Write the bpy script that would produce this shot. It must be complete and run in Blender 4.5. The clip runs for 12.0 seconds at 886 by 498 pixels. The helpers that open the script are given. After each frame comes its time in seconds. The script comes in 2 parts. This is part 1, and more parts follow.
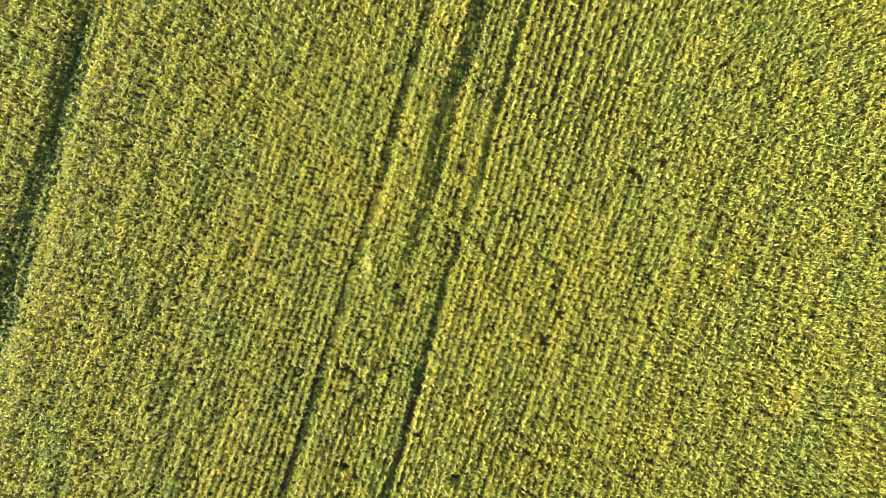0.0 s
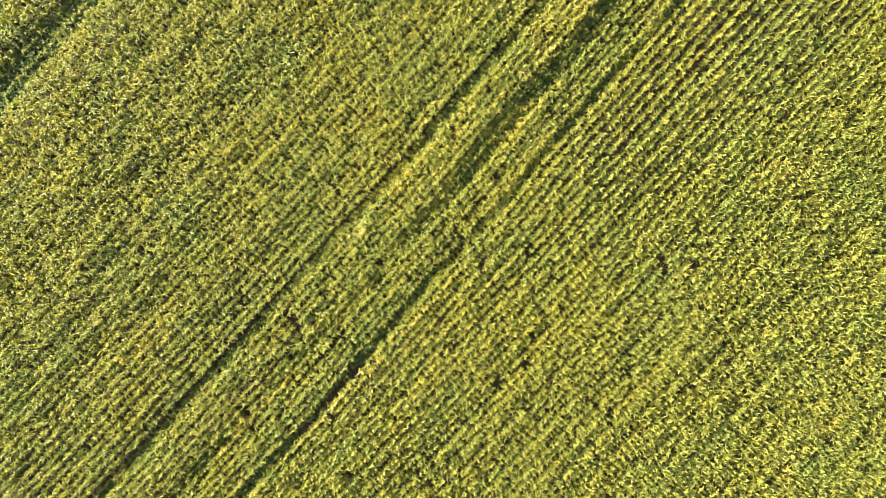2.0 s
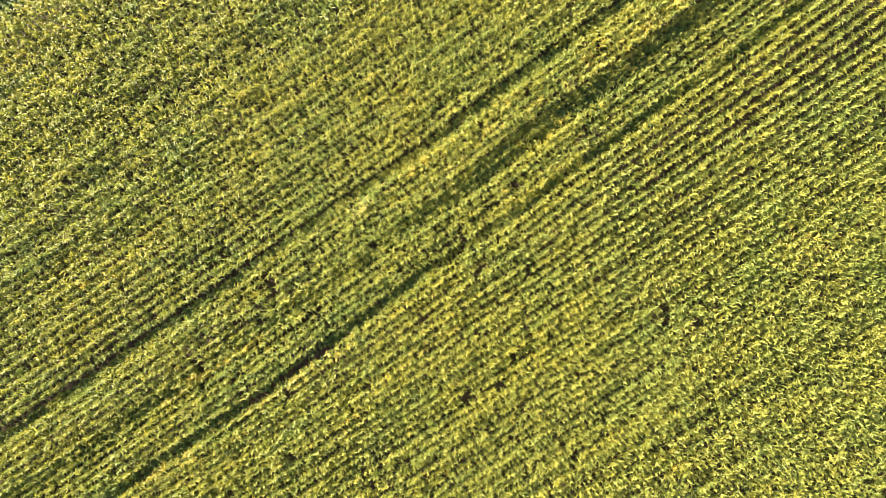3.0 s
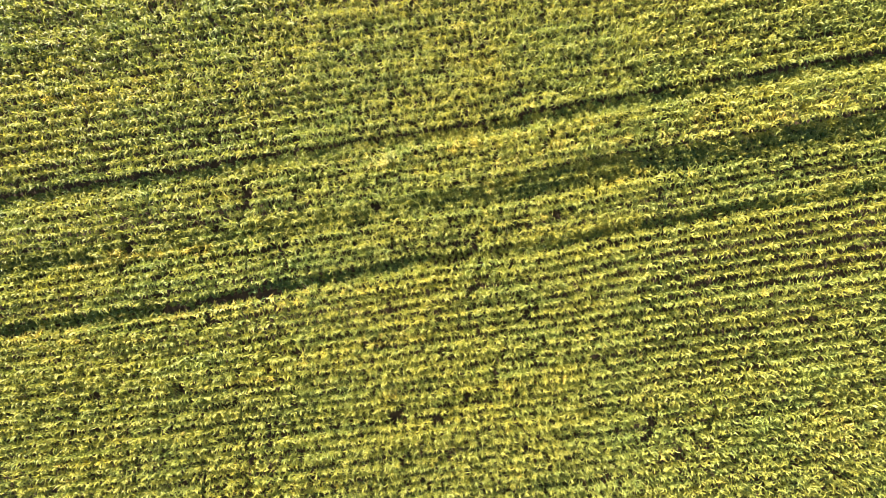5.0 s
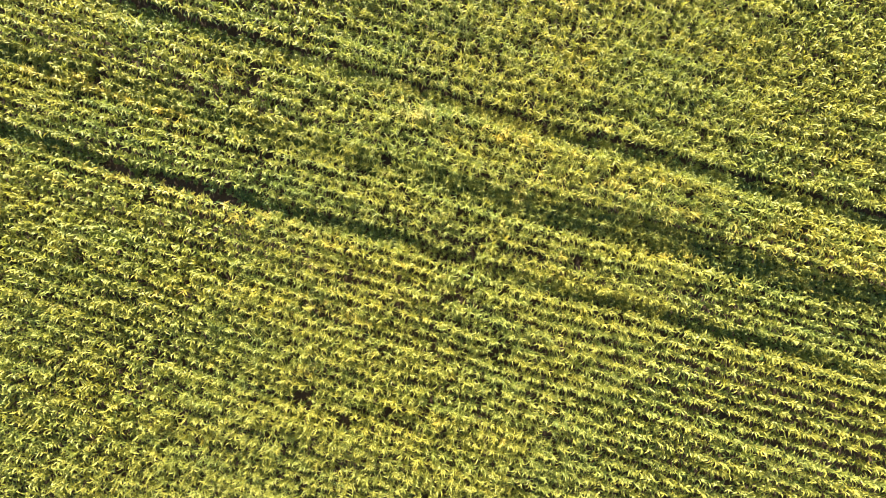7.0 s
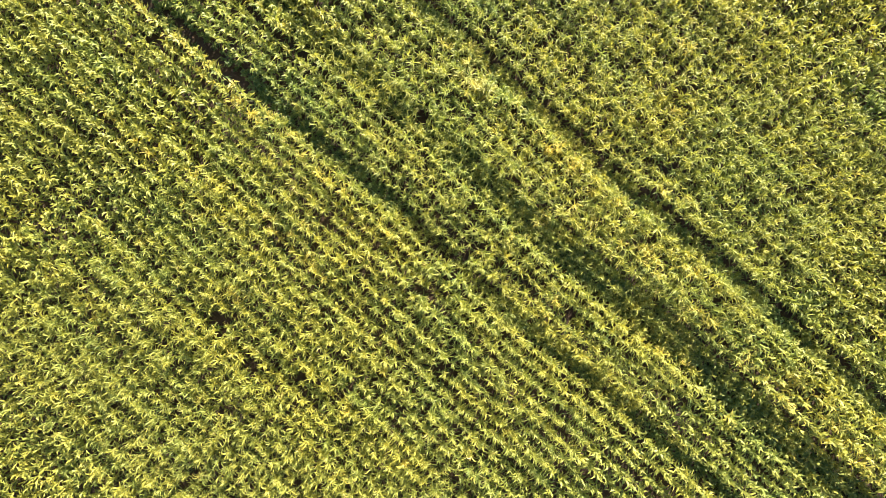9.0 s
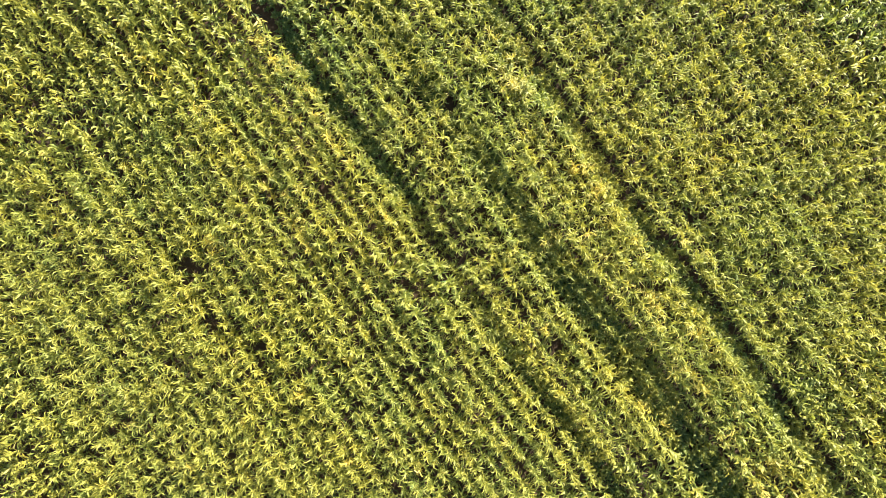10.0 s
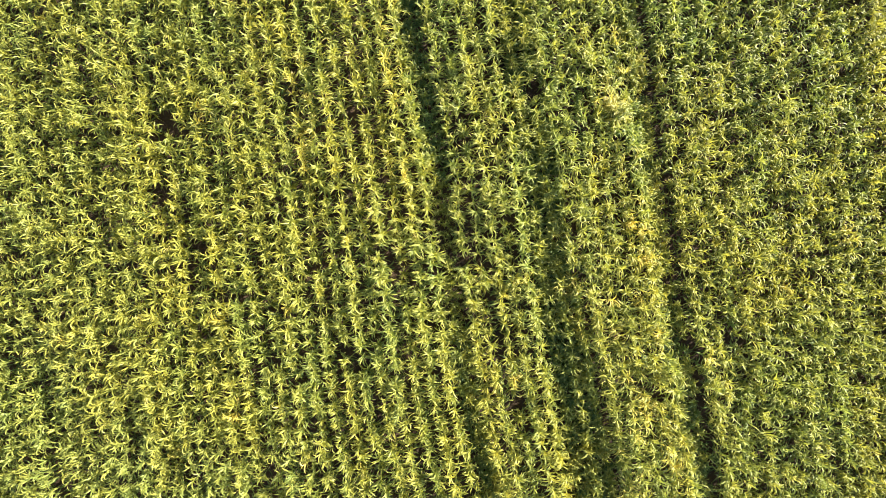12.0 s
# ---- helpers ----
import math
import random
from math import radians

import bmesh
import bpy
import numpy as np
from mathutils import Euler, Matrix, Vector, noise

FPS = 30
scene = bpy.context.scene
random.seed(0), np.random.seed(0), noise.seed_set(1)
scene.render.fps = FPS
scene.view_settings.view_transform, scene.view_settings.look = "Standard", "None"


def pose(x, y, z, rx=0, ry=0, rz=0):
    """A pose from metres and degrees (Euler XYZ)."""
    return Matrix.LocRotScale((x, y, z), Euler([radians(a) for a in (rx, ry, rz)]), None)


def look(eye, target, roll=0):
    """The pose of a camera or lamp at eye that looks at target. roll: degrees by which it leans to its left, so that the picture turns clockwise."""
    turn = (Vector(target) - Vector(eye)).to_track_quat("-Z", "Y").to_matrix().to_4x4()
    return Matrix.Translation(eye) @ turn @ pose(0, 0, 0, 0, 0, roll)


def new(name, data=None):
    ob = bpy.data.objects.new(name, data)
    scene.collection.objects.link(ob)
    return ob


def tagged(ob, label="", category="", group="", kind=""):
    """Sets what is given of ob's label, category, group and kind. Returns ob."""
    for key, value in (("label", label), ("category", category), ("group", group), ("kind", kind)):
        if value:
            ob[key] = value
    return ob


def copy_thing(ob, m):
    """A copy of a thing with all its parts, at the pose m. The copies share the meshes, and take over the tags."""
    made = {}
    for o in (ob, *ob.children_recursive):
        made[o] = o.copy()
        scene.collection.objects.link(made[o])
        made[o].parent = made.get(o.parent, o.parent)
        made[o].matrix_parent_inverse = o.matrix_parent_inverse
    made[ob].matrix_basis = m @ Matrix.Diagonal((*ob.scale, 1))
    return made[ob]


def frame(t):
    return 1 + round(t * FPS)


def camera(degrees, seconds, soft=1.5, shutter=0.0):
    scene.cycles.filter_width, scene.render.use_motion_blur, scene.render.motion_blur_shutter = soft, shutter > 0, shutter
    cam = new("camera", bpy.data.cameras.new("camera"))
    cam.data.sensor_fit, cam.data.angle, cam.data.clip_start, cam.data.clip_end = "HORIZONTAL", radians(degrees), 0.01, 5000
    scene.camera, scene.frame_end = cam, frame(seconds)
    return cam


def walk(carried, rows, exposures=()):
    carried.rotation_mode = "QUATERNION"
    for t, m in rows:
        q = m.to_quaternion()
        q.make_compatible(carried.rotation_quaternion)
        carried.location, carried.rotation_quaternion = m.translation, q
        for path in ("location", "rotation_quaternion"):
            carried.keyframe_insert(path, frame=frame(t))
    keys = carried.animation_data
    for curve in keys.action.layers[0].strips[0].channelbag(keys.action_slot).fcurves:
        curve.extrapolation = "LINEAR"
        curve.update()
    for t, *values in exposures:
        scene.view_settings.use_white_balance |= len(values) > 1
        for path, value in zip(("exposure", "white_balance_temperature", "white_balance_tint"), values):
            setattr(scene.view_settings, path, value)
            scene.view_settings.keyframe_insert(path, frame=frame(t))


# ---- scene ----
LENS = 82
# seconds, x, y, z, tilts about x and y, turn about z
ROWS = [
    (0.0, 0.000, 0.000, 56.264, -0.503, 0.002, 0.00),
    (0.5, 0.025, -0.125, 55.402, -0.540, 0.009, 6.06),
    (1.0, 0.067, -0.219, 54.476, -0.575, 0.028, 12.40),
    (1.5, 0.108, -0.159, 53.495, -0.546, 0.061, 18.80),
    (2.0, 0.099, -0.085, 52.430, -0.512, 0.163, 25.28),
    (2.5, 0.205, -0.108, 51.130, -0.552, 0.205, 31.77),
    (3.0, 0.225, -0.175, 49.545, -0.573, 0.227, 38.27),
    (3.5, 0.150, -0.315, 47.812, -0.597, 0.227, 44.79),
    (4.0, 0.047, -0.489, 45.980, -0.625, 0.218, 51.29),
    (4.5, -0.019, -0.658, 44.098, -0.655, 0.207, 57.76),
    (5.0, 0.019, -0.787, 42.213, -0.689, 0.201, 64.17),
    (5.5, 0.227, -0.835, 40.375, -0.732, 0.209, 70.48),
    (6.0, 0.400, -0.832, 38.603, -0.743, 0.245, 76.84),
    (6.5, 0.508, -0.769, 36.951, -0.741, 0.285, 83.15),
    (7.0, 0.582, -0.579, 35.458, -0.725, 0.279, 89.48),
    (7.5, 0.713, -0.438, 34.202, -0.740, 0.268, 95.79),
    (8.0, 0.868, -0.334, 33.119, -0.770, 0.252, 102.10),
    (8.5, 1.014, -0.258, 32.145, -0.801, 0.229, 108.43),
    (9.0, 1.117, -0.199, 31.217, -0.822, 0.195, 114.82),
    (9.5, 1.143, -0.148, 30.272, -0.817, 0.139, 121.29),
    (10.0, 1.198, -0.133, 29.212, -0.824, 0.089, 127.87),
    (10.5, 1.415, -0.114, 28.106, -0.886, 0.078, 134.45),
    (11.0, 1.609, -0.153, 26.951, -0.941, 0.091, 141.07),
    (11.5, 1.704, -0.158, 25.782, -0.989, 0.105, 147.70),
    (12.0, 1.717, -0.029, 24.644, -1.053, 0.098, 154.34),
]
cam = camera(LENS, 12.0, 0.8)
walk(cam, [(row[0], pose(*row[1:])) for row in ROWS], [(0.0, 2.57, 6500, 12), (5.5, 2.57, 6250, 19), (9.5, 2.46, 6050, 18), (12.0, 2.40, 5950, 16)])

# ---- light ----
SUN_ELEVATION, SUN_HEADING = radians(19), math.atan2(-0.12, -1.0)   # heading: the side that the sun stands on
world = bpy.data.worlds.new("sky")
scene.world = world
world.use_nodes = True
wn = world.node_tree.nodes
sky = wn.new("ShaderNodeTexSky")
sky.sky_type, sky.sun_disc = "NISHITA", False
sky.sun_elevation, sky.sun_rotation = SUN_ELEVATION, math.pi / 2 - SUN_HEADING
wn["Background"].inputs["Strength"].default_value = 0.06
world.node_tree.links.new(sky.outputs["Color"], wn["Background"].inputs["Color"])
sun = new("sun", bpy.data.lights.new("sun", "SUN"))
sun.data.energy, sun.data.angle, sun.data.color = 5.0, radians(0.6), (1.0, 0.92, 0.74)
sun_from = Vector((math.cos(SUN_HEADING) * math.cos(SUN_ELEVATION), math.sin(SUN_HEADING) * math.cos(SUN_ELEVATION), math.sin(SUN_ELEVATION)))
sun.matrix_world = look(sun_from * 200, (0, 0, 0))


# ---- materials ----
ROW_ANGLE = radians(71)                             # the way that the drilled rows run


def material(name):
    m = bpy.data.materials.new(name)
    m.use_nodes = True
    return m, m.node_tree.nodes, m.node_tree.links, m.node_tree.nodes["Principled BSDF"]


def noise_node(nodes, links, where, scale, detail=3.0, rough=0.6):
    n = nodes.new("ShaderNodeTexNoise")
    n.inputs["Scale"].default_value, n.inputs["Detail"].default_value, n.inputs["Roughness"].default_value = scale, detail, rough
    links.new(where, n.inputs["Vector"])
    return n.outputs["Fac"]


def ramp_node(nodes, links, value, stops):
    r = nodes.new("ShaderNodeValToRGB")
    while len(r.color_ramp.elements) < len(stops):
        r.color_ramp.elements.new(0.5)
    for e, (at, col) in zip(r.color_ramp.elements, stops):
        e.position, e.color = at, (*col, 1)
    links.new(value, r.inputs["Fac"])
    return r.outputs["Color"]


def maths(nodes, links, op, a, b):
    n = nodes.new("ShaderNodeMath")
    n.operation = op
    for k, v in enumerate((a, b)):
        if hasattr(v, "links"):
            links.new(v, n.inputs[k])
        else:
            n.inputs[k].default_value = v
    return n.outputs[0]


def mixed(nodes, links, fac, a, b, blend="MIX"):
    n = nodes.new("ShaderNodeMix")
    n.data_type, n.blend_type = "RGBA", blend
    for sock, v in ((n.inputs[0], fac), (n.inputs[6], a), (n.inputs[7], b)):
        if hasattr(v, "links"):
            links.new(v, sock)
        else:
            sock.default_value = v if isinstance(v, float) else (*v, 1)
    return n.outputs[2]


def leaf_material(name, deep, mid, light, yellow, straw):
    m, nodes, links, bsdf = material(name)
    geo, info = nodes.new("ShaderNodeNewGeometry"), nodes.new("ShaderNodeObjectInfo")
    where = geo.outputs["Position"]
    one = maths(nodes, links, "FRACT", maths(nodes, links, "ADD", geo.outputs["Random Per Island"], info.outputs["Random"]), 0.0)
    # leaf by leaf: from deep green to yellow green, a few dry and straw coloured
    leaf = ramp_node(nodes, links, one, [(0.0, deep), (0.45, mid), (0.93, light), (0.975, yellow), (1.0, straw)])
    # patches of the field that are greener or more yellow
    patch = noise_node(nodes, links, where, 0.11, 4.0, 0.62)
    tone = ramp_node(nodes, links, patch, [(0.30, (0.84, 0.95, 1.0)), (0.48, (1.0, 1.0, 1.0)), (0.70, (1.08, 1.03, 0.84))])
    col = mixed(nodes, links, 1.0, leaf, tone, "MULTIPLY")
    # stretches of single rows that are greener or paler than their neighbours
    along = nodes.new("ShaderNodeMapping")
    along.vector_type = "TEXTURE"
    along.inputs["Rotation"].default_value, along.inputs["Scale"].default_value = (0, 0, ROW_ANGLE), (9.0, 0.9, 9.0)
    links.new(where, along.inputs["Vector"])
    row = noise_node(nodes, links, along.outputs[0], 1.0, 2.0, 0.6)
    col = mixed(nodes, links, 1.0, col, ramp_node(nodes, links, row, [(0.34, (0.86, 0.94, 1.0)), (0.5, (1.0, 1.0, 1.0)), (0.66, (1.10, 1.06, 0.95))]), "MULTIPLY")
    ill = noise_node(nodes, links, where, 0.42, 2.0, 0.5)
    col = mixed(nodes, links, 1.0, col, ramp_node(nodes, links, ill, [(0.66, (1.0, 1.0, 1.0)), (0.76, (1.10, 1.03, 0.80))]), "MULTIPLY")
    clump = noise_node(nodes, links, where, 1.7, 1.0, 0.5)
    col = mixed(nodes, links, 1.0, col, ramp_node(nodes, links, clump, [(0.36, (0.86, 0.92, 0.95)), (0.5, (1.0, 1.0, 1.0)), (0.64, (1.10, 1.07, 0.95))]), "MULTIPLY")
    streak = ramp_node(nodes, links, noise_node(nodes, links, where, 14.0, 3.0, 0.7), [(0.3, (0.78, 0.82, 0.75)), (0.7, (1.16, 1.12, 1.1))])
    col = mixed(nodes, links, 1.0, col, streak, "MULTIPLY")
    links.new(col, bsdf.inputs["Base Color"])
    bsdf.inputs["Roughness"].default_value = 0.52
    bsdf.inputs["Specular IOR Level"].default_value = 0.30
    thin = nodes.new("ShaderNodeBsdfTranslucent")
    links.new(mixed(nodes, links, 1.0, col, (1.12, 1.1, 0.7), "MULTIPLY"), thin.inputs["Color"])
    mix = nodes.new("ShaderNodeMixShader")
    mix.inputs[0].default_value = 0.46
    links.new(bsdf.outputs[0], mix.inputs[1])
    links.new(thin.outputs[0], mix.inputs[2])
    links.new(mix.outputs[0], nodes["Material Output"].inputs["Surface"])
    return m


def stalk_material():
    m, nodes, links, bsdf = material("maize stalk")
    where = nodes.new("ShaderNodeNewGeometry").outputs["Position"]
    col = ramp_node(nodes, links, noise_node(nodes, links, where, 9.0), [(0.3, (0.10, 0.15, 0.03)), (0.7, (0.22, 0.24, 0.07))])
    links.new(col, bsdf.inputs["Base Color"])
    bsdf.inputs["Roughness"].default_value = 0.5
    return m


def soil_material():
    m, nodes, links, bsdf = material("dry brown soil")
    where = nodes.new("ShaderNodeNewGeometry").outputs["Position"]
    wide = ramp_node(nodes, links, noise_node(nodes, links, where, 0.35, 4.0), [(0.3, (0.042, 0.026, 0.011)), (0.7, (0.078, 0.047, 0.020))])
    fine = noise_node(nodes, links, where, 11.0, 6.0, 0.7)
    col = mixed(nodes, links, 1.0, wide, ramp_node(nodes, links, fine, [(0.3, (0.65, 0.65, 0.66)), (0.7, (1.3, 1.25, 1.2))]), "MULTIPLY")
    links.new(col, bsdf.inputs["Base Color"])
    bsdf.inputs["Roughness"].default_value = 0.95
    bump = nodes.new("ShaderNodeBump")
    bump.inputs["Strength"].default_value, bump.inputs["Distance"].default_value = 0.9, 0.06
    links.new(fine, bump.inputs["Height"])
    links.new(bump.outputs[0], bsdf.inputs["Normal"])
    return m


def distance_material():
    m, nodes, links, bsdf = material("far crops")
    where = nodes.new("ShaderNodeNewGeometry").outputs["Position"]
    wide = ramp_node(nodes, links, noise_node(nodes, links, where, 0.012, 5.0), [(0.35, (0.09, 0.13, 0.02)), (0.65, (0.17, 0.19, 0.03))])
    fine = noise_node(nodes, links, where, 1.6, 6.0, 0.75)
    col = mixed(nodes, links, 1.0, wide, ramp_node(nodes, links, fine, [(0.35, (0.45, 0.5, 0.5)), (0.65, (1.3, 1.25, 1.1))]), "MULTIPLY")
    links.new(col, bsdf.inputs["Base Color"])
    bsdf.inputs["Roughness"].default_value = 0.9
    bump = nodes.new("ShaderNodeBump")
    bump.inputs["Strength"].default_value, bump.inputs["Distance"].default_value = 1.0, 0.5
    links.new(fine, bump.inputs["Height"])
    links.new(bump.outputs[0], bsdf.inputs["Normal"])
    return m


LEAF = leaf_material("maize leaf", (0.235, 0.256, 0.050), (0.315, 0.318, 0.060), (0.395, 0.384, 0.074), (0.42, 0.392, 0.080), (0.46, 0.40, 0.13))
# lower blades: greener, and darkened in colour for the shade deep in the crop
SHADED_LOWER = leaf_material("lower maize leaf, shade painted in", (0.11, 0.162, 0.045), (0.165, 0.212, 0.052), (0.225, 0.265, 0.06), (0.28, 0.29, 0.055), (0.30, 0.28, 0.10))
STRAW = leaf_material("dry maize leaf", (0.45, 0.385, 0.068), (0.53, 0.45, 0.085), (0.59, 0.495, 0.12), (0.62, 0.50, 0.14), (0.64, 0.54, 0.22))
PALE = leaf_material("straw-coloured maize leaf", (0.54, 0.47, 0.13), (0.62, 0.54, 0.17), (0.67, 0.58, 0.21), (0.69, 0.59, 0.23), (0.70, 0.61, 0.27))
STALK, SOIL, FAR = stalk_material(), soil_material(), distance_material()


# ---- plan of the field ----
TALL = 1.6                                          # usual height of the crop
# s runs along the drilled rows, n across them (towards the sun's side)
ES, EN = np.array((math.cos(ROW_ANGLE), math.sin(ROW_ANGLE))), np.array((-math.sin(ROW_ANGLE), math.cos(ROW_ANGLE)))
TRACK_A, TRACK_B, TRACK_L = 8.25, -1.75, 41.9       # wheel tracks, by their n at s = 0
rng = np.random.default_rng(7)
LATTICE = rng.random((64, 64))


def value_noise(u, v, shift=0):
    """Smooth noise from -1 to 1 with a grain of 1."""
    u, v = np.asarray(u, float) + 11.3 * shift, np.asarray(v, float) + 7.9 * shift
    i, j = np.floor(u).astype(int), np.floor(v).astype(int)
    a, b = u - i, v - j
    a, b = a * a * (3 - 2 * a), b * b * (3 - 2 * b)
    g = lambda p, q: LATTICE[p % 64, q % 64]
    return 2 * ((g(i, j) * (1 - a) + g(i + 1, j) * a) * (1 - b) + (g(i, j + 1) * (1 - a) + g(i + 1, j + 1) * a) * b) - 1


def bend(s):
    """How far the tracks run off the straight line."""
    return 0.038 * s + 0.00033 * s * s


def swerve(s, n0):
    """The small turns of the two wheel tracks off that curve, which the rows beside them follow."""
    a = np.interp(s, (-36, -18, -4, 3, 8, 22, 34), (-0.1, 0.1, 0.08, 0.0, 0.25, 0.35, 0.3))
    b = np.interp(s, (-36, -22, -15, -9, -4, 0, 4, 8, 13, 22, 34), (-0.45, -0.4, 0.0, 0.1, 0.35, 0.3, 0.12, 0.05, 0.42, 0.35, 0.25))
    t = np.clip((n0 - TRACK_B) / (TRACK_A - TRACK_B), 0, 1)
    off = np.maximum(np.maximum(TRACK_B - n0, n0 - TRACK_A), 0)
    return ((1 - t) * b + t * a) * np.exp(-(off / 6.0) ** 2)


def fan(n0):
    """How much of the bend a row takes, by its n."""
    return np.interp(n0, (-60, -38, -22, -14, -8, -3, 9, 17, 26, 38, 42, 60), (0.4, 0.5, 0.2, 0.05, 0.4, 1, 1, 0.4, 0.1, 0.6, 1.1, 1.1))


def smooth(x, lo, hi):
    x = np.clip((x - lo) / (hi - lo), 0, 1)
    return x * x * (3 - 2 * x)


# rows of each drilled block, by their n at s = 0
BLOCKS = [np.arange(TRACK_B - 0.74, -66, -0.75), np.linspace(TRACK_B + 0.76, TRACK_A - 0.8, 13),
          np.arange(TRACK_L - 0.35, TRACK_A + 0.7, -0.75), np.arange(TRACK_L + 0.5, 66, 0.75),
          np.array([TRACK_A + 0.3, TRACK_A, TRACK_A - 0.3, TRACK_B + 0.3, TRACK_B, TRACK_B - 0.3])]
LOW_ROWS = np.concatenate([np.arange(2.41, 4.2, 0.37), np.arange(TRACK_L + 0.21, TRACK_L + 3.4, 0.33)])
BLOCKS.append(LOW_ROWS)
# bare spots, where plants failed: s, n, half length, half width
BARE = [(-16.3, 5.4, 0.42, 1.3), (-26.3, 2.5, 0.45, 1.1), (-23.4, -9.6, 0.4, 0.4), (13.5, -17.9, 0.4, 0.42), (16.1, -19.6, 0.4, 0.42),
        (-1.0, -22.3, 0.4, 0.42), (14.7, -24.7, 0.4, 0.42), (12.5, -41.7, 0.4, 0.42), (-14.4, -16.0, 0.36, 0.4), (-3.2, -14.6, 0.42, 0.45), (-6.3, -13.6, 0.36, 0.4),
        (-5.9, 3.4, 0.55, 0.5), (-19.0, 2.9, 0.6, 0.4), (14.3, 7.9, 0.35, 0.35), (-17.5, -2.75, 4.0, 0.35), (-23.5, -3.1, 1.5, 0.35), (28.0, -22.6, 0.36, 0.4), (6.9, 11.6, 0.4, 0.4)]


def stunted(n0):
    """Whether a row is one of the stunted rows sown between the others in the low band."""
    return np.min(np.abs(np.asarray(n0)[..., None] - LOW_ROWS), -1) < 0.01


def crop_height(s, n0):
    """Height of the crop, as a part of its usual height."""
    h = 1.0 + 0.04 * value_noise(s / 5, n0 / 3, 1) + 0.19 * value_noise(s / 0.5, n0 * 13.3, 2) + 0.07 * value_noise(s / 1.1, n0 / 1.0, 14) + 0.16 * value_noise(s / 9, n0 * 9.7, 9)
    right = smooth(s, -2, 12)
    h += (0.05 + 0.17 * right) * smooth(n0, 4.2, 4.7) * (1 - smooth(n0, 7.9, 8.3))
    lo, hi = 2.5 - 0.5 * right, 3.6 + 0.65 * right
    h -= np.interp(s, (-36, -20, -5, 5, 12, 36), (0.28, 0.2, 0.2, 0.24, 0.34, 0.36)) * smooth(n0, lo - 0.25, lo + 0.25) * (1 - smooth(n0, hi - 0.25, hi + 0.25))
    h -= 0.25 * smooth(n0, 0.0, 0.3) * (1 - smooth(n0, 0.6, 0.9)) * smooth(s, 13, 18)
    # stunted plants in the wheel tracks
    h -= 0.52 * smooth(n0, TRACK_L, TRACK_L + 0.2) * (1 - smooth(n0, TRACK_L + 3.0, TRACK_L + 3.8))
    deep_a = np.interp(s, (-36, -20, -14, 2, 8, 34), (0.52, 0.5, 0.36, 0.36, 0.58, 0.58)) + 0.14 * value_noise(s / 2, n0, 10)
    deep_b = np.interp(s, (-36, -10, 0, 4, 9, 13, 34), (0.54, 0.54, 0.5, 0.46, 0.46, 0.55, 0.6)) + 0.14 * value_noise(s / 3, n0, 8)
    h -= deep_a * (np.abs(n0 - TRACK_A) < 0.4) + deep_b * (np.abs(n0 - TRACK_B) < 0.4)
    h = np.where(stunted(n0), np.where(n0 > TRACK_A, 0.42, 0.5) + 0.13 * value_noise(s / 1.3, n0, 11), h)
    return h


# patches where the crop turns yellow: s, n, half length, half width, share of yellow plants
YELLOW = [(-20.0, -3.35, 12.0, 0.5, 0.65), (-34.0, -3.9, 5.0, 1.2, 0.3), (-4.7, 6.9, 1.0, 0.8, 0.6), (-2.0, 7.2, 7.0, 0.5, 0.4), (-24.0, 1.5, 8.0, 0.7, 0.35), (-28.6, 13.9, 4.0, 2.5, 0.25),
          (21.5, 6.3, 2.0, 1.0, 0.4), (24.0, 6.2, 13.0, 1.6, 0.22), (27.3, -18.5, 2.0, 2.0, 0.35), (3.6, 3.9, 0.6, 0.6, 0.5), (9.2, 6.3, 0.8, 0.7, 0.45), (14.3, 6.4, 1.0, 0.8, 0.45), (10.5, -40.4, 4.0, 1.0, 0.6),
          (-3.7, -40.9, 1.5, 0.6, 0.5), (-6.0, -7.3, 2.5, 0.5, 0.35), (-6.3, -11.8, 1.8, 0.6, 0.3), (-18.0, -9.8, 3.0, 0.6, 0.3)]


def yellowing(s, n):
    share = np.full(len(s), 0.006)
    for ys, yn, ls, ln, most in YELLOW:
        share = np.maximum(share, most * np.exp(-((s - ys) / ls) ** 2 - ((n - yn) / ln) ** 2))
    return rng.random(len(s)) < share


def outline(x, y, grow=1.0):
    """Whether a place lies in the stretch of field that is planted leaf by leaf."""
    hull = np.array(((51, -30), (55, -10), (53, 29), (35, 39), (18, 45), (6, 45), (-14, 44), (-50, 30), (-54, 9), (-51, -30), (-35, -40), (-18, -46), (0, -46), (14, -44))) * 1.02 * grow
    inside = np.ones(len(x), bool)
    for a, b in zip(hull, np.roll(hull, -1, axis=0)):
        inside &= (b[0] - a[0]) * (y - a[1]) - (b[1] - a[1]) * (x - a[0]) >= 0
    return inside


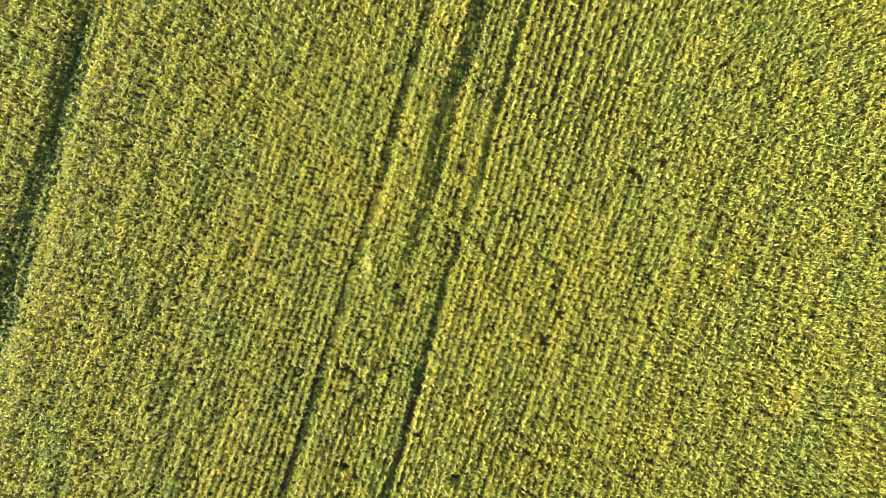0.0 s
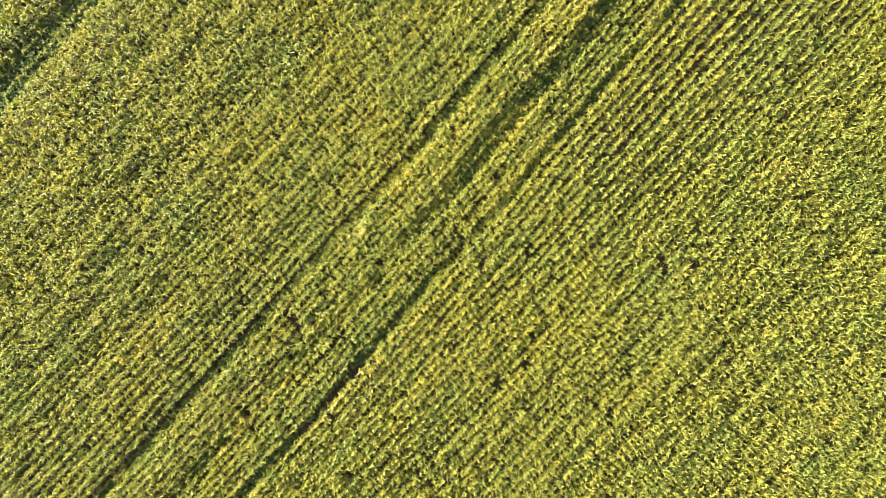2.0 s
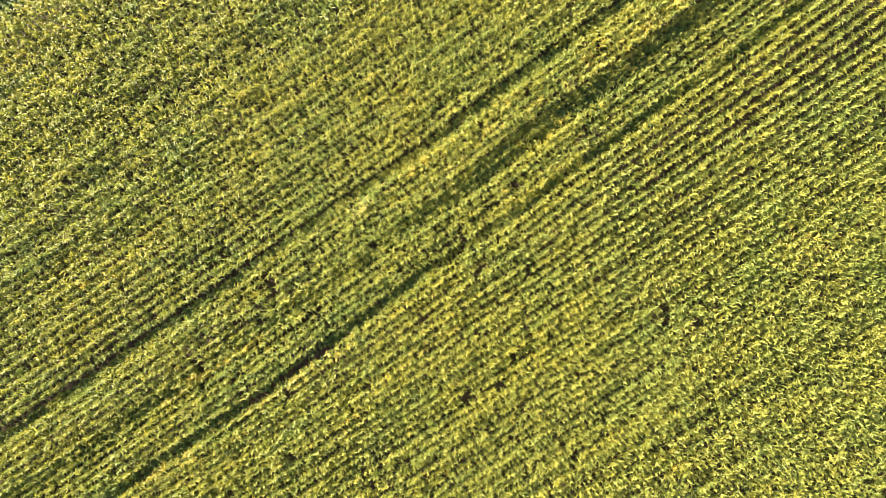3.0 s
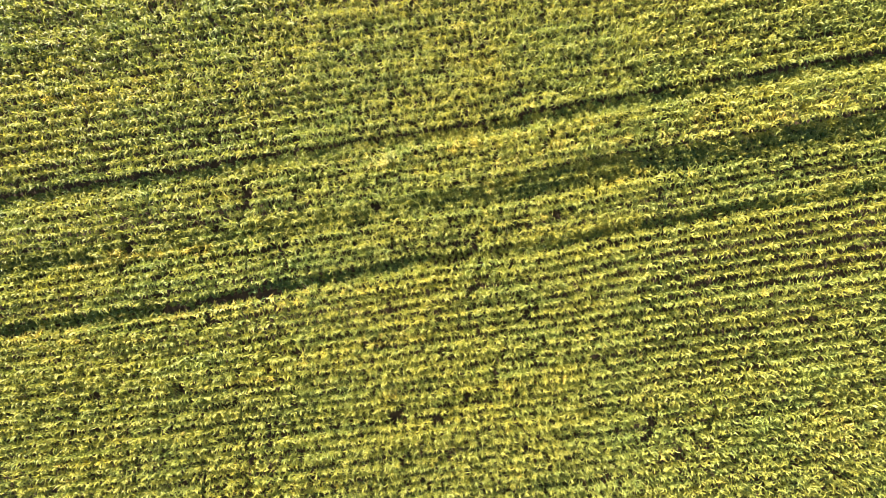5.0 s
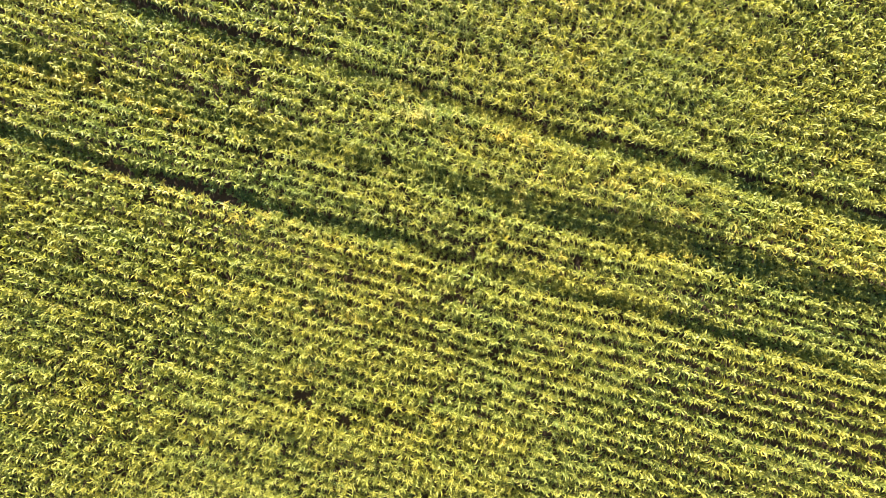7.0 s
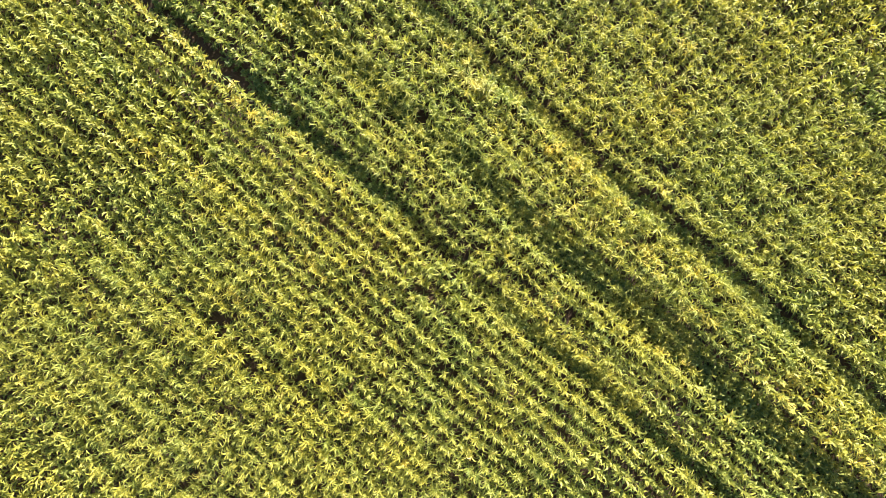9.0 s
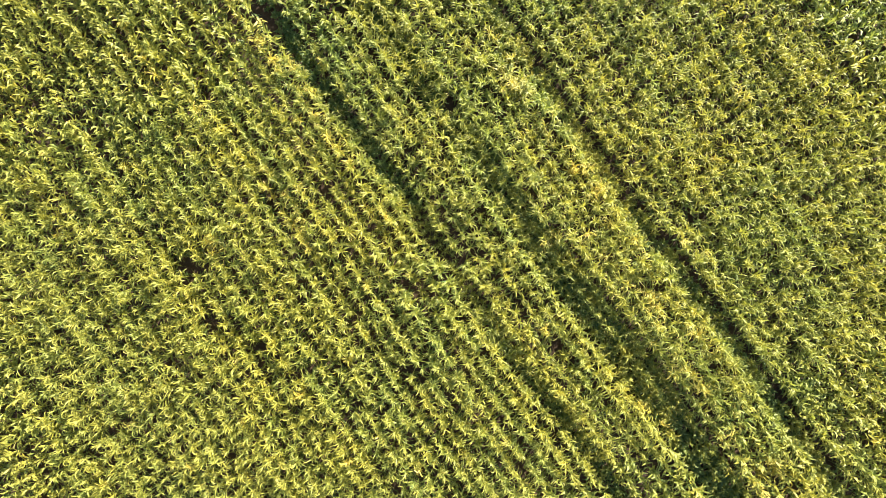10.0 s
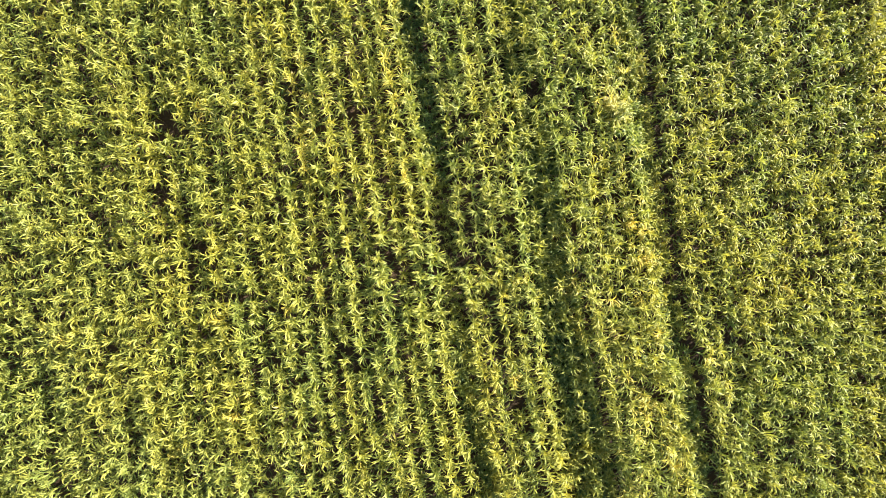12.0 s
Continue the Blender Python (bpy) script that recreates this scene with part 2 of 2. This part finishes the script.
def sow():
    """All plants: their place, height, and whether they stand close to the end of the walk."""
    out = []
    for block in BLOCKS:
        for n0 in block:
            hill = np.arange(-72, 72, 0.52) + rng.uniform(-0.2, 0.2)
            hill = hill + rng.normal(0, 0.06, len(hill))
            s = np.concatenate([hill, hill, hill[rng.random(len(hill)) < 0.55]])
            s = s + rng.normal(0, 0.08, len(s))
            wobble = 0.07 * value_noise(s / 4, np.full(len(s), n0 * 1.7), 3) + rng.normal(0, 0.08, len(s))
            n = n0 + fan(n0) * bend(s) + swerve(s, n0) + wobble
            h = crop_height(s, np.full(len(s), n0)) * (1 + np.clip(rng.normal(0, 0.08, len(s)), -0.3, 0.2))
            keep = rng.random(len(s)) > 0.04 + 0.10 * smooth(value_noise(s / 2.2, np.full(len(s), n0 / 1.4), 4), 0.35, 0.8)
            for bs, bn, ls, ln in BARE:
                keep &= ((s - bs) / ls) ** 2 + ((n - bn) / ln) ** 2 > 1
            out.append(np.stack([s, n, h, yellowing(s, n)], 1)[keep])
    out = np.concatenate(out)
    return np.concatenate([out[:, :1] * ES + out[:, 1:2] * EN, out[:, 2:3] * TALL, out[:, 3:]], 1)


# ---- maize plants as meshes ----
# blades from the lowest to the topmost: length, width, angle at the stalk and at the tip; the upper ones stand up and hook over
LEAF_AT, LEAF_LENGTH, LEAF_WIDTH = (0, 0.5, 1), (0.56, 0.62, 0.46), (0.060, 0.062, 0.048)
UPPER = 0.18                                        # share of the blades, from the bottom, that take the darker, greener material
LEAF_RISE, LEAF_FALL = (0.55, 1.05, 1.33), (-0.6, -1.1, -0.9)


def leaf_strips(base, heading, length, width, rise, fall, sway, roll, steps):
    """Many arching leaf blades at once: arrays over the leaves. Gives vertices (leaves, 2 * steps + 1, 3), two to a step and one at the tip."""
    count = len(base)
    t = (np.arange(steps) + 0.5) / steps
    pitch = rise[:, None] + (fall - rise)[:, None] * t[None] ** 1.8
    turn = heading[:, None] + sway[:, None] * t[None] ** 1.2
    step = (length / steps)[:, None]
    way = np.stack([np.cos(pitch) * np.cos(turn), np.cos(pitch) * np.sin(turn), np.sin(pitch)], 2)
    mid = np.concatenate([np.zeros((count, 1, 3)), np.cumsum(way * step[..., None], 1)], 1) + base[:, None]
    wide = np.interp(np.arange(steps) / steps, (0, 0.2, 0.45, 0.75, 1), (0.55, 0.95, 1.0, 0.68, 0.1))[None] * width[:, None] / 2
    side = np.stack([-np.sin(turn), np.cos(turn), np.zeros_like(turn)], 2)
    up = np.cross(way, side)
    tilt = (roll[:, None] * (0.3 + t[None]))[..., None]
    side = side * np.cos(tilt) + up * np.sin(tilt)
    left, right = mid[:, :-1] - side * wide[..., None], mid[:, :-1] + side * wide[..., None]
    return np.concatenate([np.stack([left, right], 2).reshape(count, -1, 3), mid[:, -1:]], 1)


def strip_faces(steps):
    quads = [(2 * k, 2 * k + 1, 2 * k + 3, 2 * k + 2) for k in range(steps - 1)]
    return np.array([(a, b, c) for a, b, c, d in quads] + [(a, c, d) for a, b, c, d in quads] + [(2 * steps - 2, 2 * steps - 1, 2 * steps)])


def leaf_traits(height, leaves, plane):
    """Random blades for plants of those heights: leaf k of each plant, from the lowest to the top."""
    count = len(height)
    k = np.broadcast_to(np.arange(leaves) / (leaves - 1), (count, leaves))
    alt = np.broadcast_to(np.arange(leaves) % 2, (count, leaves)) * math.pi
    r = lambda s: rng.normal(0, s, (count, leaves))
    heading = plane[:, None] + alt + r(0.8) + 0.5 * k
    base_z = height[:, None] * (0.14 + 0.66 * k ** 0.6) + r(0.03)
    length = np.interp(k, LEAF_AT, LEAF_LENGTH) * (height[:, None] / TALL) ** 0.5 * (1 + r(0.14))
    width = np.interp(k, LEAF_AT, LEAF_WIDTH) * (1 + r(0.1))
    rise = np.interp(k, LEAF_AT, LEAF_RISE) + r(0.14)
    fall = np.interp(k, LEAF_AT, LEAF_FALL) + r(0.4)
    return [a.ravel() for a in (heading, base_z, length, width, rise, fall, r(1.4), r(0.5))]


def plants_mesh(place, leaves, steps, broad=1.0, stalk_sides=3):
    """Vertices, blade triangles, stalk triangles and the blades' materials of whole plants."""
    count = len(place)
    heading, base_z, length, width, rise, fall, sway, roll = leaf_traits(place[:, 2], leaves, ROW_ANGLE + math.pi / 2 + rng.normal(0, 0.8, count))
    base = np.concatenate([np.repeat(place[:, :2], leaves, 0), base_z[:, None]], 1)
    v = leaf_strips(base, heading, length, width * broad, rise, fall, sway, roll, steps)
    f = strip_faces(steps)[None] + (np.arange(len(v)) * v.shape[1])[:, None, None]
    v, f = v.reshape(-1, 3), f.reshape(-1, 3)
    ring = np.array([(math.cos(a), math.sin(a)) for a in (0.3, 2.39, 4.49)[:stalk_sides]])
    low = np.concatenate([place[:, None, :2] + 0.014 * ring[None], np.full((count, stalk_sides, 1), -0.03)], 2)
    top = np.concatenate([place[:, None, :2] + 0.007 * ring[None], np.repeat(place[:, None, 2:3] * 0.8, stalk_sides, 1)], 2)
    sv = np.concatenate([low, top], 1)
    m = stalk_sides
    sf = [(i, (i + 1) % m, (i + 1) % m + m) for i in range(m if m > 2 else 1)] + [(i, (i + 1) % m + m, i + m) for i in range(m if m > 2 else 1)]
    sf = np.array(sf)[None] + (np.arange(count) * 2 * m)[:, None, None] + len(v)
    # lower blades and whole stunted plants get the green with shade painted in
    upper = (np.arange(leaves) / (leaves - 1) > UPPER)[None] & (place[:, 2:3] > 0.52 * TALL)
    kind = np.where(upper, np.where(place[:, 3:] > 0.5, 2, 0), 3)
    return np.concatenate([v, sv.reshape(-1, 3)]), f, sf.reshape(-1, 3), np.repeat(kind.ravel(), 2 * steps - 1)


def triangle_mesh(name, verts, faces, mats, index=None):
    me = bpy.data.meshes.new(name)
    me.vertices.add(len(verts))
    me.vertices.foreach_set("co", np.asarray(verts, np.float32).ravel())
    me.loops.add(3 * len(faces))
    me.loops.foreach_set("vertex_index", np.asarray(faces, np.int32).ravel())
    me.polygons.add(len(faces))
    me.polygons.foreach_set("loop_start", np.arange(0, 3 * len(faces), 3, dtype=np.int32))
    me.polygons.foreach_set("use_smooth", np.ones(len(faces), bool))
    for m in mats:
        me.materials.append(m)
    if index is not None:
        me.polygons.foreach_set("material_index", np.asarray(index, np.int32))
    me.update(calc_edges=True)
    return me


# ---- ground ----
def build_ground():
    size, cells = 76.0, 200
    a = np.linspace(-size, size, cells + 1)
    x, y = np.meshgrid(a, a, indexing="ij")
    z = 0.035 * value_noise(x * 1.1, y * 1.1, 5) + 0.05 * value_noise(x / 6, y / 6, 6)
    # wheel ruts
    s, n = x * ES[0] + y * ES[1], x * EN[0] + y * EN[1]
    for track in (TRACK_A, TRACK_B):
        z -= 0.06 * np.exp(-((n - track - bend(s) - swerve(s, track)) / 0.3) ** 2)
    z[0], z[-1], z[:, 0], z[:, -1] = 0, 0, 0, 0
    v = np.stack([x, y, z], 2).reshape(-1, 3).tolist()
    i = lambda p, q: p * (cells + 1) + q
    f = [(i(p, q), i(p + 1, q), i(p + 1, q + 1), i(p, q + 1)) for p in range(cells) for q in range(cells)]
    b = len(v)
    far = 2500.0
    v += [(-far, -far, 0), (far, -far, 0), (far, far, 0), (-far, far, 0)]
    f += [(b, b + 1, i(cells, 0), *[i(p, 0) for p in range(cells - 1, -1, -1)])]
    f += [(b + 1, b + 2, i(cells, cells), *[i(cells, q) for q in range(cells - 1, -1, -1)])]
    f += [(b + 2, b + 3, i(0, cells), *[i(p, cells) for p in range(1, cells + 1)])]
    f += [(b + 3, b, i(0, 0), *[i(0, q) for q in range(1, cells + 1)])]
    me = bpy.data.meshes.new("ground")
    me.from_pydata(v, [], f)
    me.materials.append(SOIL)
    for p in me.polygons:
        p.use_smooth = True
    tagged(new("ground", me), "dry brown field soil between the maize rows", "soil", kind="structure")


def build_far_field():
    """The crop beyond the planted stretch, out to the horizon, as a closed canopy."""
    radii = [70, 70.5, 74, 80, 95, 130, 200, 400, 900, 2400]
    spokes = 180
    v, f = [], []
    for i, radius in enumerate(radii):
        for k in range(spokes):
            a = 2 * math.pi * k / spokes
            z = 0.0 if i == 0 else TALL * 0.86 + 0.12 * float(value_noise(radius * math.cos(a) / 3, radius * math.sin(a) / 3, 12))
            v.append((radius * math.cos(a), radius * math.sin(a), z))
    for i in range(len(radii) - 1):
        for k in range(spokes):
            a, c = i * spokes + k, i * spokes + (k + 1) % spokes
            f.append((a, c, c + spokes, a + spokes))
    me = bpy.data.meshes.new("far_field")
    me.from_pydata(v, [], [q[::-1] for q in f])
    me.materials.append(FAR)
    for p in me.polygons:
        p.use_smooth = True
    tagged(new("far_field", me), "green canopy of maize fields reaching the horizon", "field", kind="structure")


build_ground()
build_far_field()

# ---- the crop ----
plants = sow()
inside = outline(plants[:, 0], plants[:, 1])
SINGLES = 300
END = np.array((2.0, 0.5))                              # the middle of the stretch that is seen from nearest
reach = np.hypot(*(plants[:, :2] - END).T)
order = np.argsort(reach)
single = np.zeros(len(plants), bool)
single[order[:SINGLES]] = True
turned = radians(154)
across = (plants[:, :2] - END) @ np.array(((math.cos(turned), -math.sin(turned)), (math.sin(turned), math.cos(turned))))
close = (np.abs(across[:, 0]) < 24) & (np.abs(across[:, 1]) < 14)
near = inside & close & ~single
middle = inside & ~close & ~single
outer = ~inside & (np.hypot(plants[:, 0], plants[:, 1]) < 72) & (rng.random(len(plants)) < 0.27)

groups = [plants_mesh(plants[near], 16, 4, 1.05), plants_mesh(plants[middle], 10, 2, 1.95, 2), plants_mesh(plants[outer], 4, 2, 3.8, 2)]
verts, blades, stalks, kind, first = [], [], [], [], 0
for v, f, sf, which in groups:
    verts.append(v), blades.append(f + first), stalks.append(sf + first), kind.append(which)
    first += len(v)
blades, stalks = np.concatenate(blades), np.concatenate(stalks)
crop = new("maize_crop", triangle_mesh("maize_crop", np.concatenate(verts), np.concatenate([blades, stalks]), (LEAF, STALK, STRAW, SHADED_LOWER),
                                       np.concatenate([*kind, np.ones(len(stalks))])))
tagged(crop, "dense yellow-green maize crop in drilled rows on brown soil", "crop", kind="stuff")


# ---- the plants nearest to the camera, one by one ----
def folded_leaf(k, mat):
    """One blade with a folded midrib, rooted at its own origin, running along x."""
    steps = 4
    length = float(np.interp(k, LEAF_AT, LEAF_LENGTH)) * random.uniform(0.86, 1.14)
    width = float(np.interp(k, LEAF_AT, LEAF_WIDTH))
    rise = float(np.interp(k, LEAF_AT, LEAF_RISE)) + random.gauss(0, 0.14)
    fall = float(np.interp(k, LEAF_AT, LEAF_FALL)) + random.gauss(0, 0.4)
    sway, roll = random.gauss(0, 1.3), random.gauss(0, 0.5)
    at, verts, faces = Vector((0, 0, 0)), [], []
    for i in range(steps):
        t = (i + 0.5) / steps
        pitch, turn = rise + (fall - rise) * t ** 1.8, sway * t ** 1.2
        way = Vector((math.cos(pitch) * math.cos(turn), math.cos(pitch) * math.sin(turn), math.sin(pitch)))
        side = Vector((-math.sin(turn), math.cos(turn), 0))
        up = way.cross(side)
        side, up = side * math.cos(roll * t) + up * math.sin(roll * t), up * math.cos(roll * t) - side * math.sin(roll * t)
        w = float(np.interp(i / steps, (0, 0.2, 0.45, 0.75, 1), (0.55, 0.95, 1.0, 0.68, 0.1))) * width / 2
        wave = 0.006 * math.sin(i * 2.1 + k * 9)
        verts += [at - side * w + up * (0.22 * w + wave), at - up * 0.1 * w, at + side * w + up * (0.22 * w - wave)]
        at = at + way * (length / steps)
    verts.append(at)
    for i in range(steps - 1):
        a = 3 * i
        faces += [(a, a + 1, a + 4, a + 3), (a + 1, a + 2, a + 5, a + 4)]
    a = 3 * (steps - 1)
    faces += [(a, a + 1, a + 3), (a + 1, a + 2, a + 3)]
    me = bpy.data.meshes.new("leaf")
    me.from_pydata([tuple(p) for p in verts], [], faces)
    me.materials.append(mat)
    for p in me.polygons:
        p.use_smooth = True
    return me


def stalk_mesh(height):
    bm = bmesh.new()
    rings = []
    for i in range(5):
        z = -0.03 + (height * 0.8 + 0.03) * i / 4
        r = 0.015 - 0.008 * i / 4
        rings.append([bm.verts.new((r * math.cos(a * math.pi / 3), r * math.sin(a * math.pi / 3), z)) for a in range(6)])
    for lo, hi in zip(rings, rings[1:]):
        for j in range(6):
            bm.faces.new((lo[j], lo[(j + 1) % 6], hi[(j + 1) % 6], hi[j]))
    bm.faces.new(rings[-1])
    me = bpy.data.meshes.new("stalk")
    bm.to_mesh(me)
    bm.free()
    me.materials.append(STALK)
    return me


def maize_plant(mat, label):
    """One plant of the usual height: a stalk and its blades, in two ranks up the stalk."""
    plant = new("maize_plant")
    stalk = new("stalk", stalk_mesh(TALL))
    stalk.parent = plant
    leaves = 17
    for i in range(leaves):
        k = i / (leaves - 1)
        # the lowest blades wear the shade-darkened green
        leaf = new("leaf", folded_leaf(k, mat if k > UPPER else SHADED_LOWER))
        leaf.parent = plant
        leaf.matrix_basis = pose(0, 0, TALL * (0.14 + 0.66 * k ** 0.6), 0, 0, 180 * (i % 2) + random.gauss(0, 34) + 28 * k)
    return tagged(plant, label, "maize plant", "maize plants in the rows")


SPREAD = plants[single]
kinds = [maize_plant(LEAF, "tall yellow-green maize plant with arching leaves in soil") for _ in range(12)]
for i, (x, y, h, ill) in enumerate(SPREAD):
    m = pose(x, y, 0, random.gauss(0, 2.5), random.gauss(0, 2.5), 161 + random.gauss(0, 34) + 180 * (i % 2))
    size = Matrix.Diagonal((h / TALL, h / TALL, h / TALL, 1))
    if i < len(kinds):
        kinds[i].matrix_basis = m
    else:
        copy_thing(kinds[i % len(kinds)], m @ size)

# a dying clump that stands out pale among the green rows
CLUMP = -4.7 * ES + 6.9 * EN
dry = maize_plant(PALE, "pale straw-coloured dying maize plant among green rows")
dry.matrix_basis = pose(CLUMP[0], CLUMP[1], 0, 3, -4, 20)
for _ in range(11):
    u, v = random.gauss(0, 0.42), random.gauss(0, 0.26)
    at = CLUMP + u * ES + v * EN
    size = random.uniform(1.0, 1.18)
    copy_thing(dry, pose(at[0], at[1], 0, random.gauss(0, 6), random.gauss(0, 6), random.uniform(0, 360)) @ Matrix.Diagonal((size, size, size, 1)))
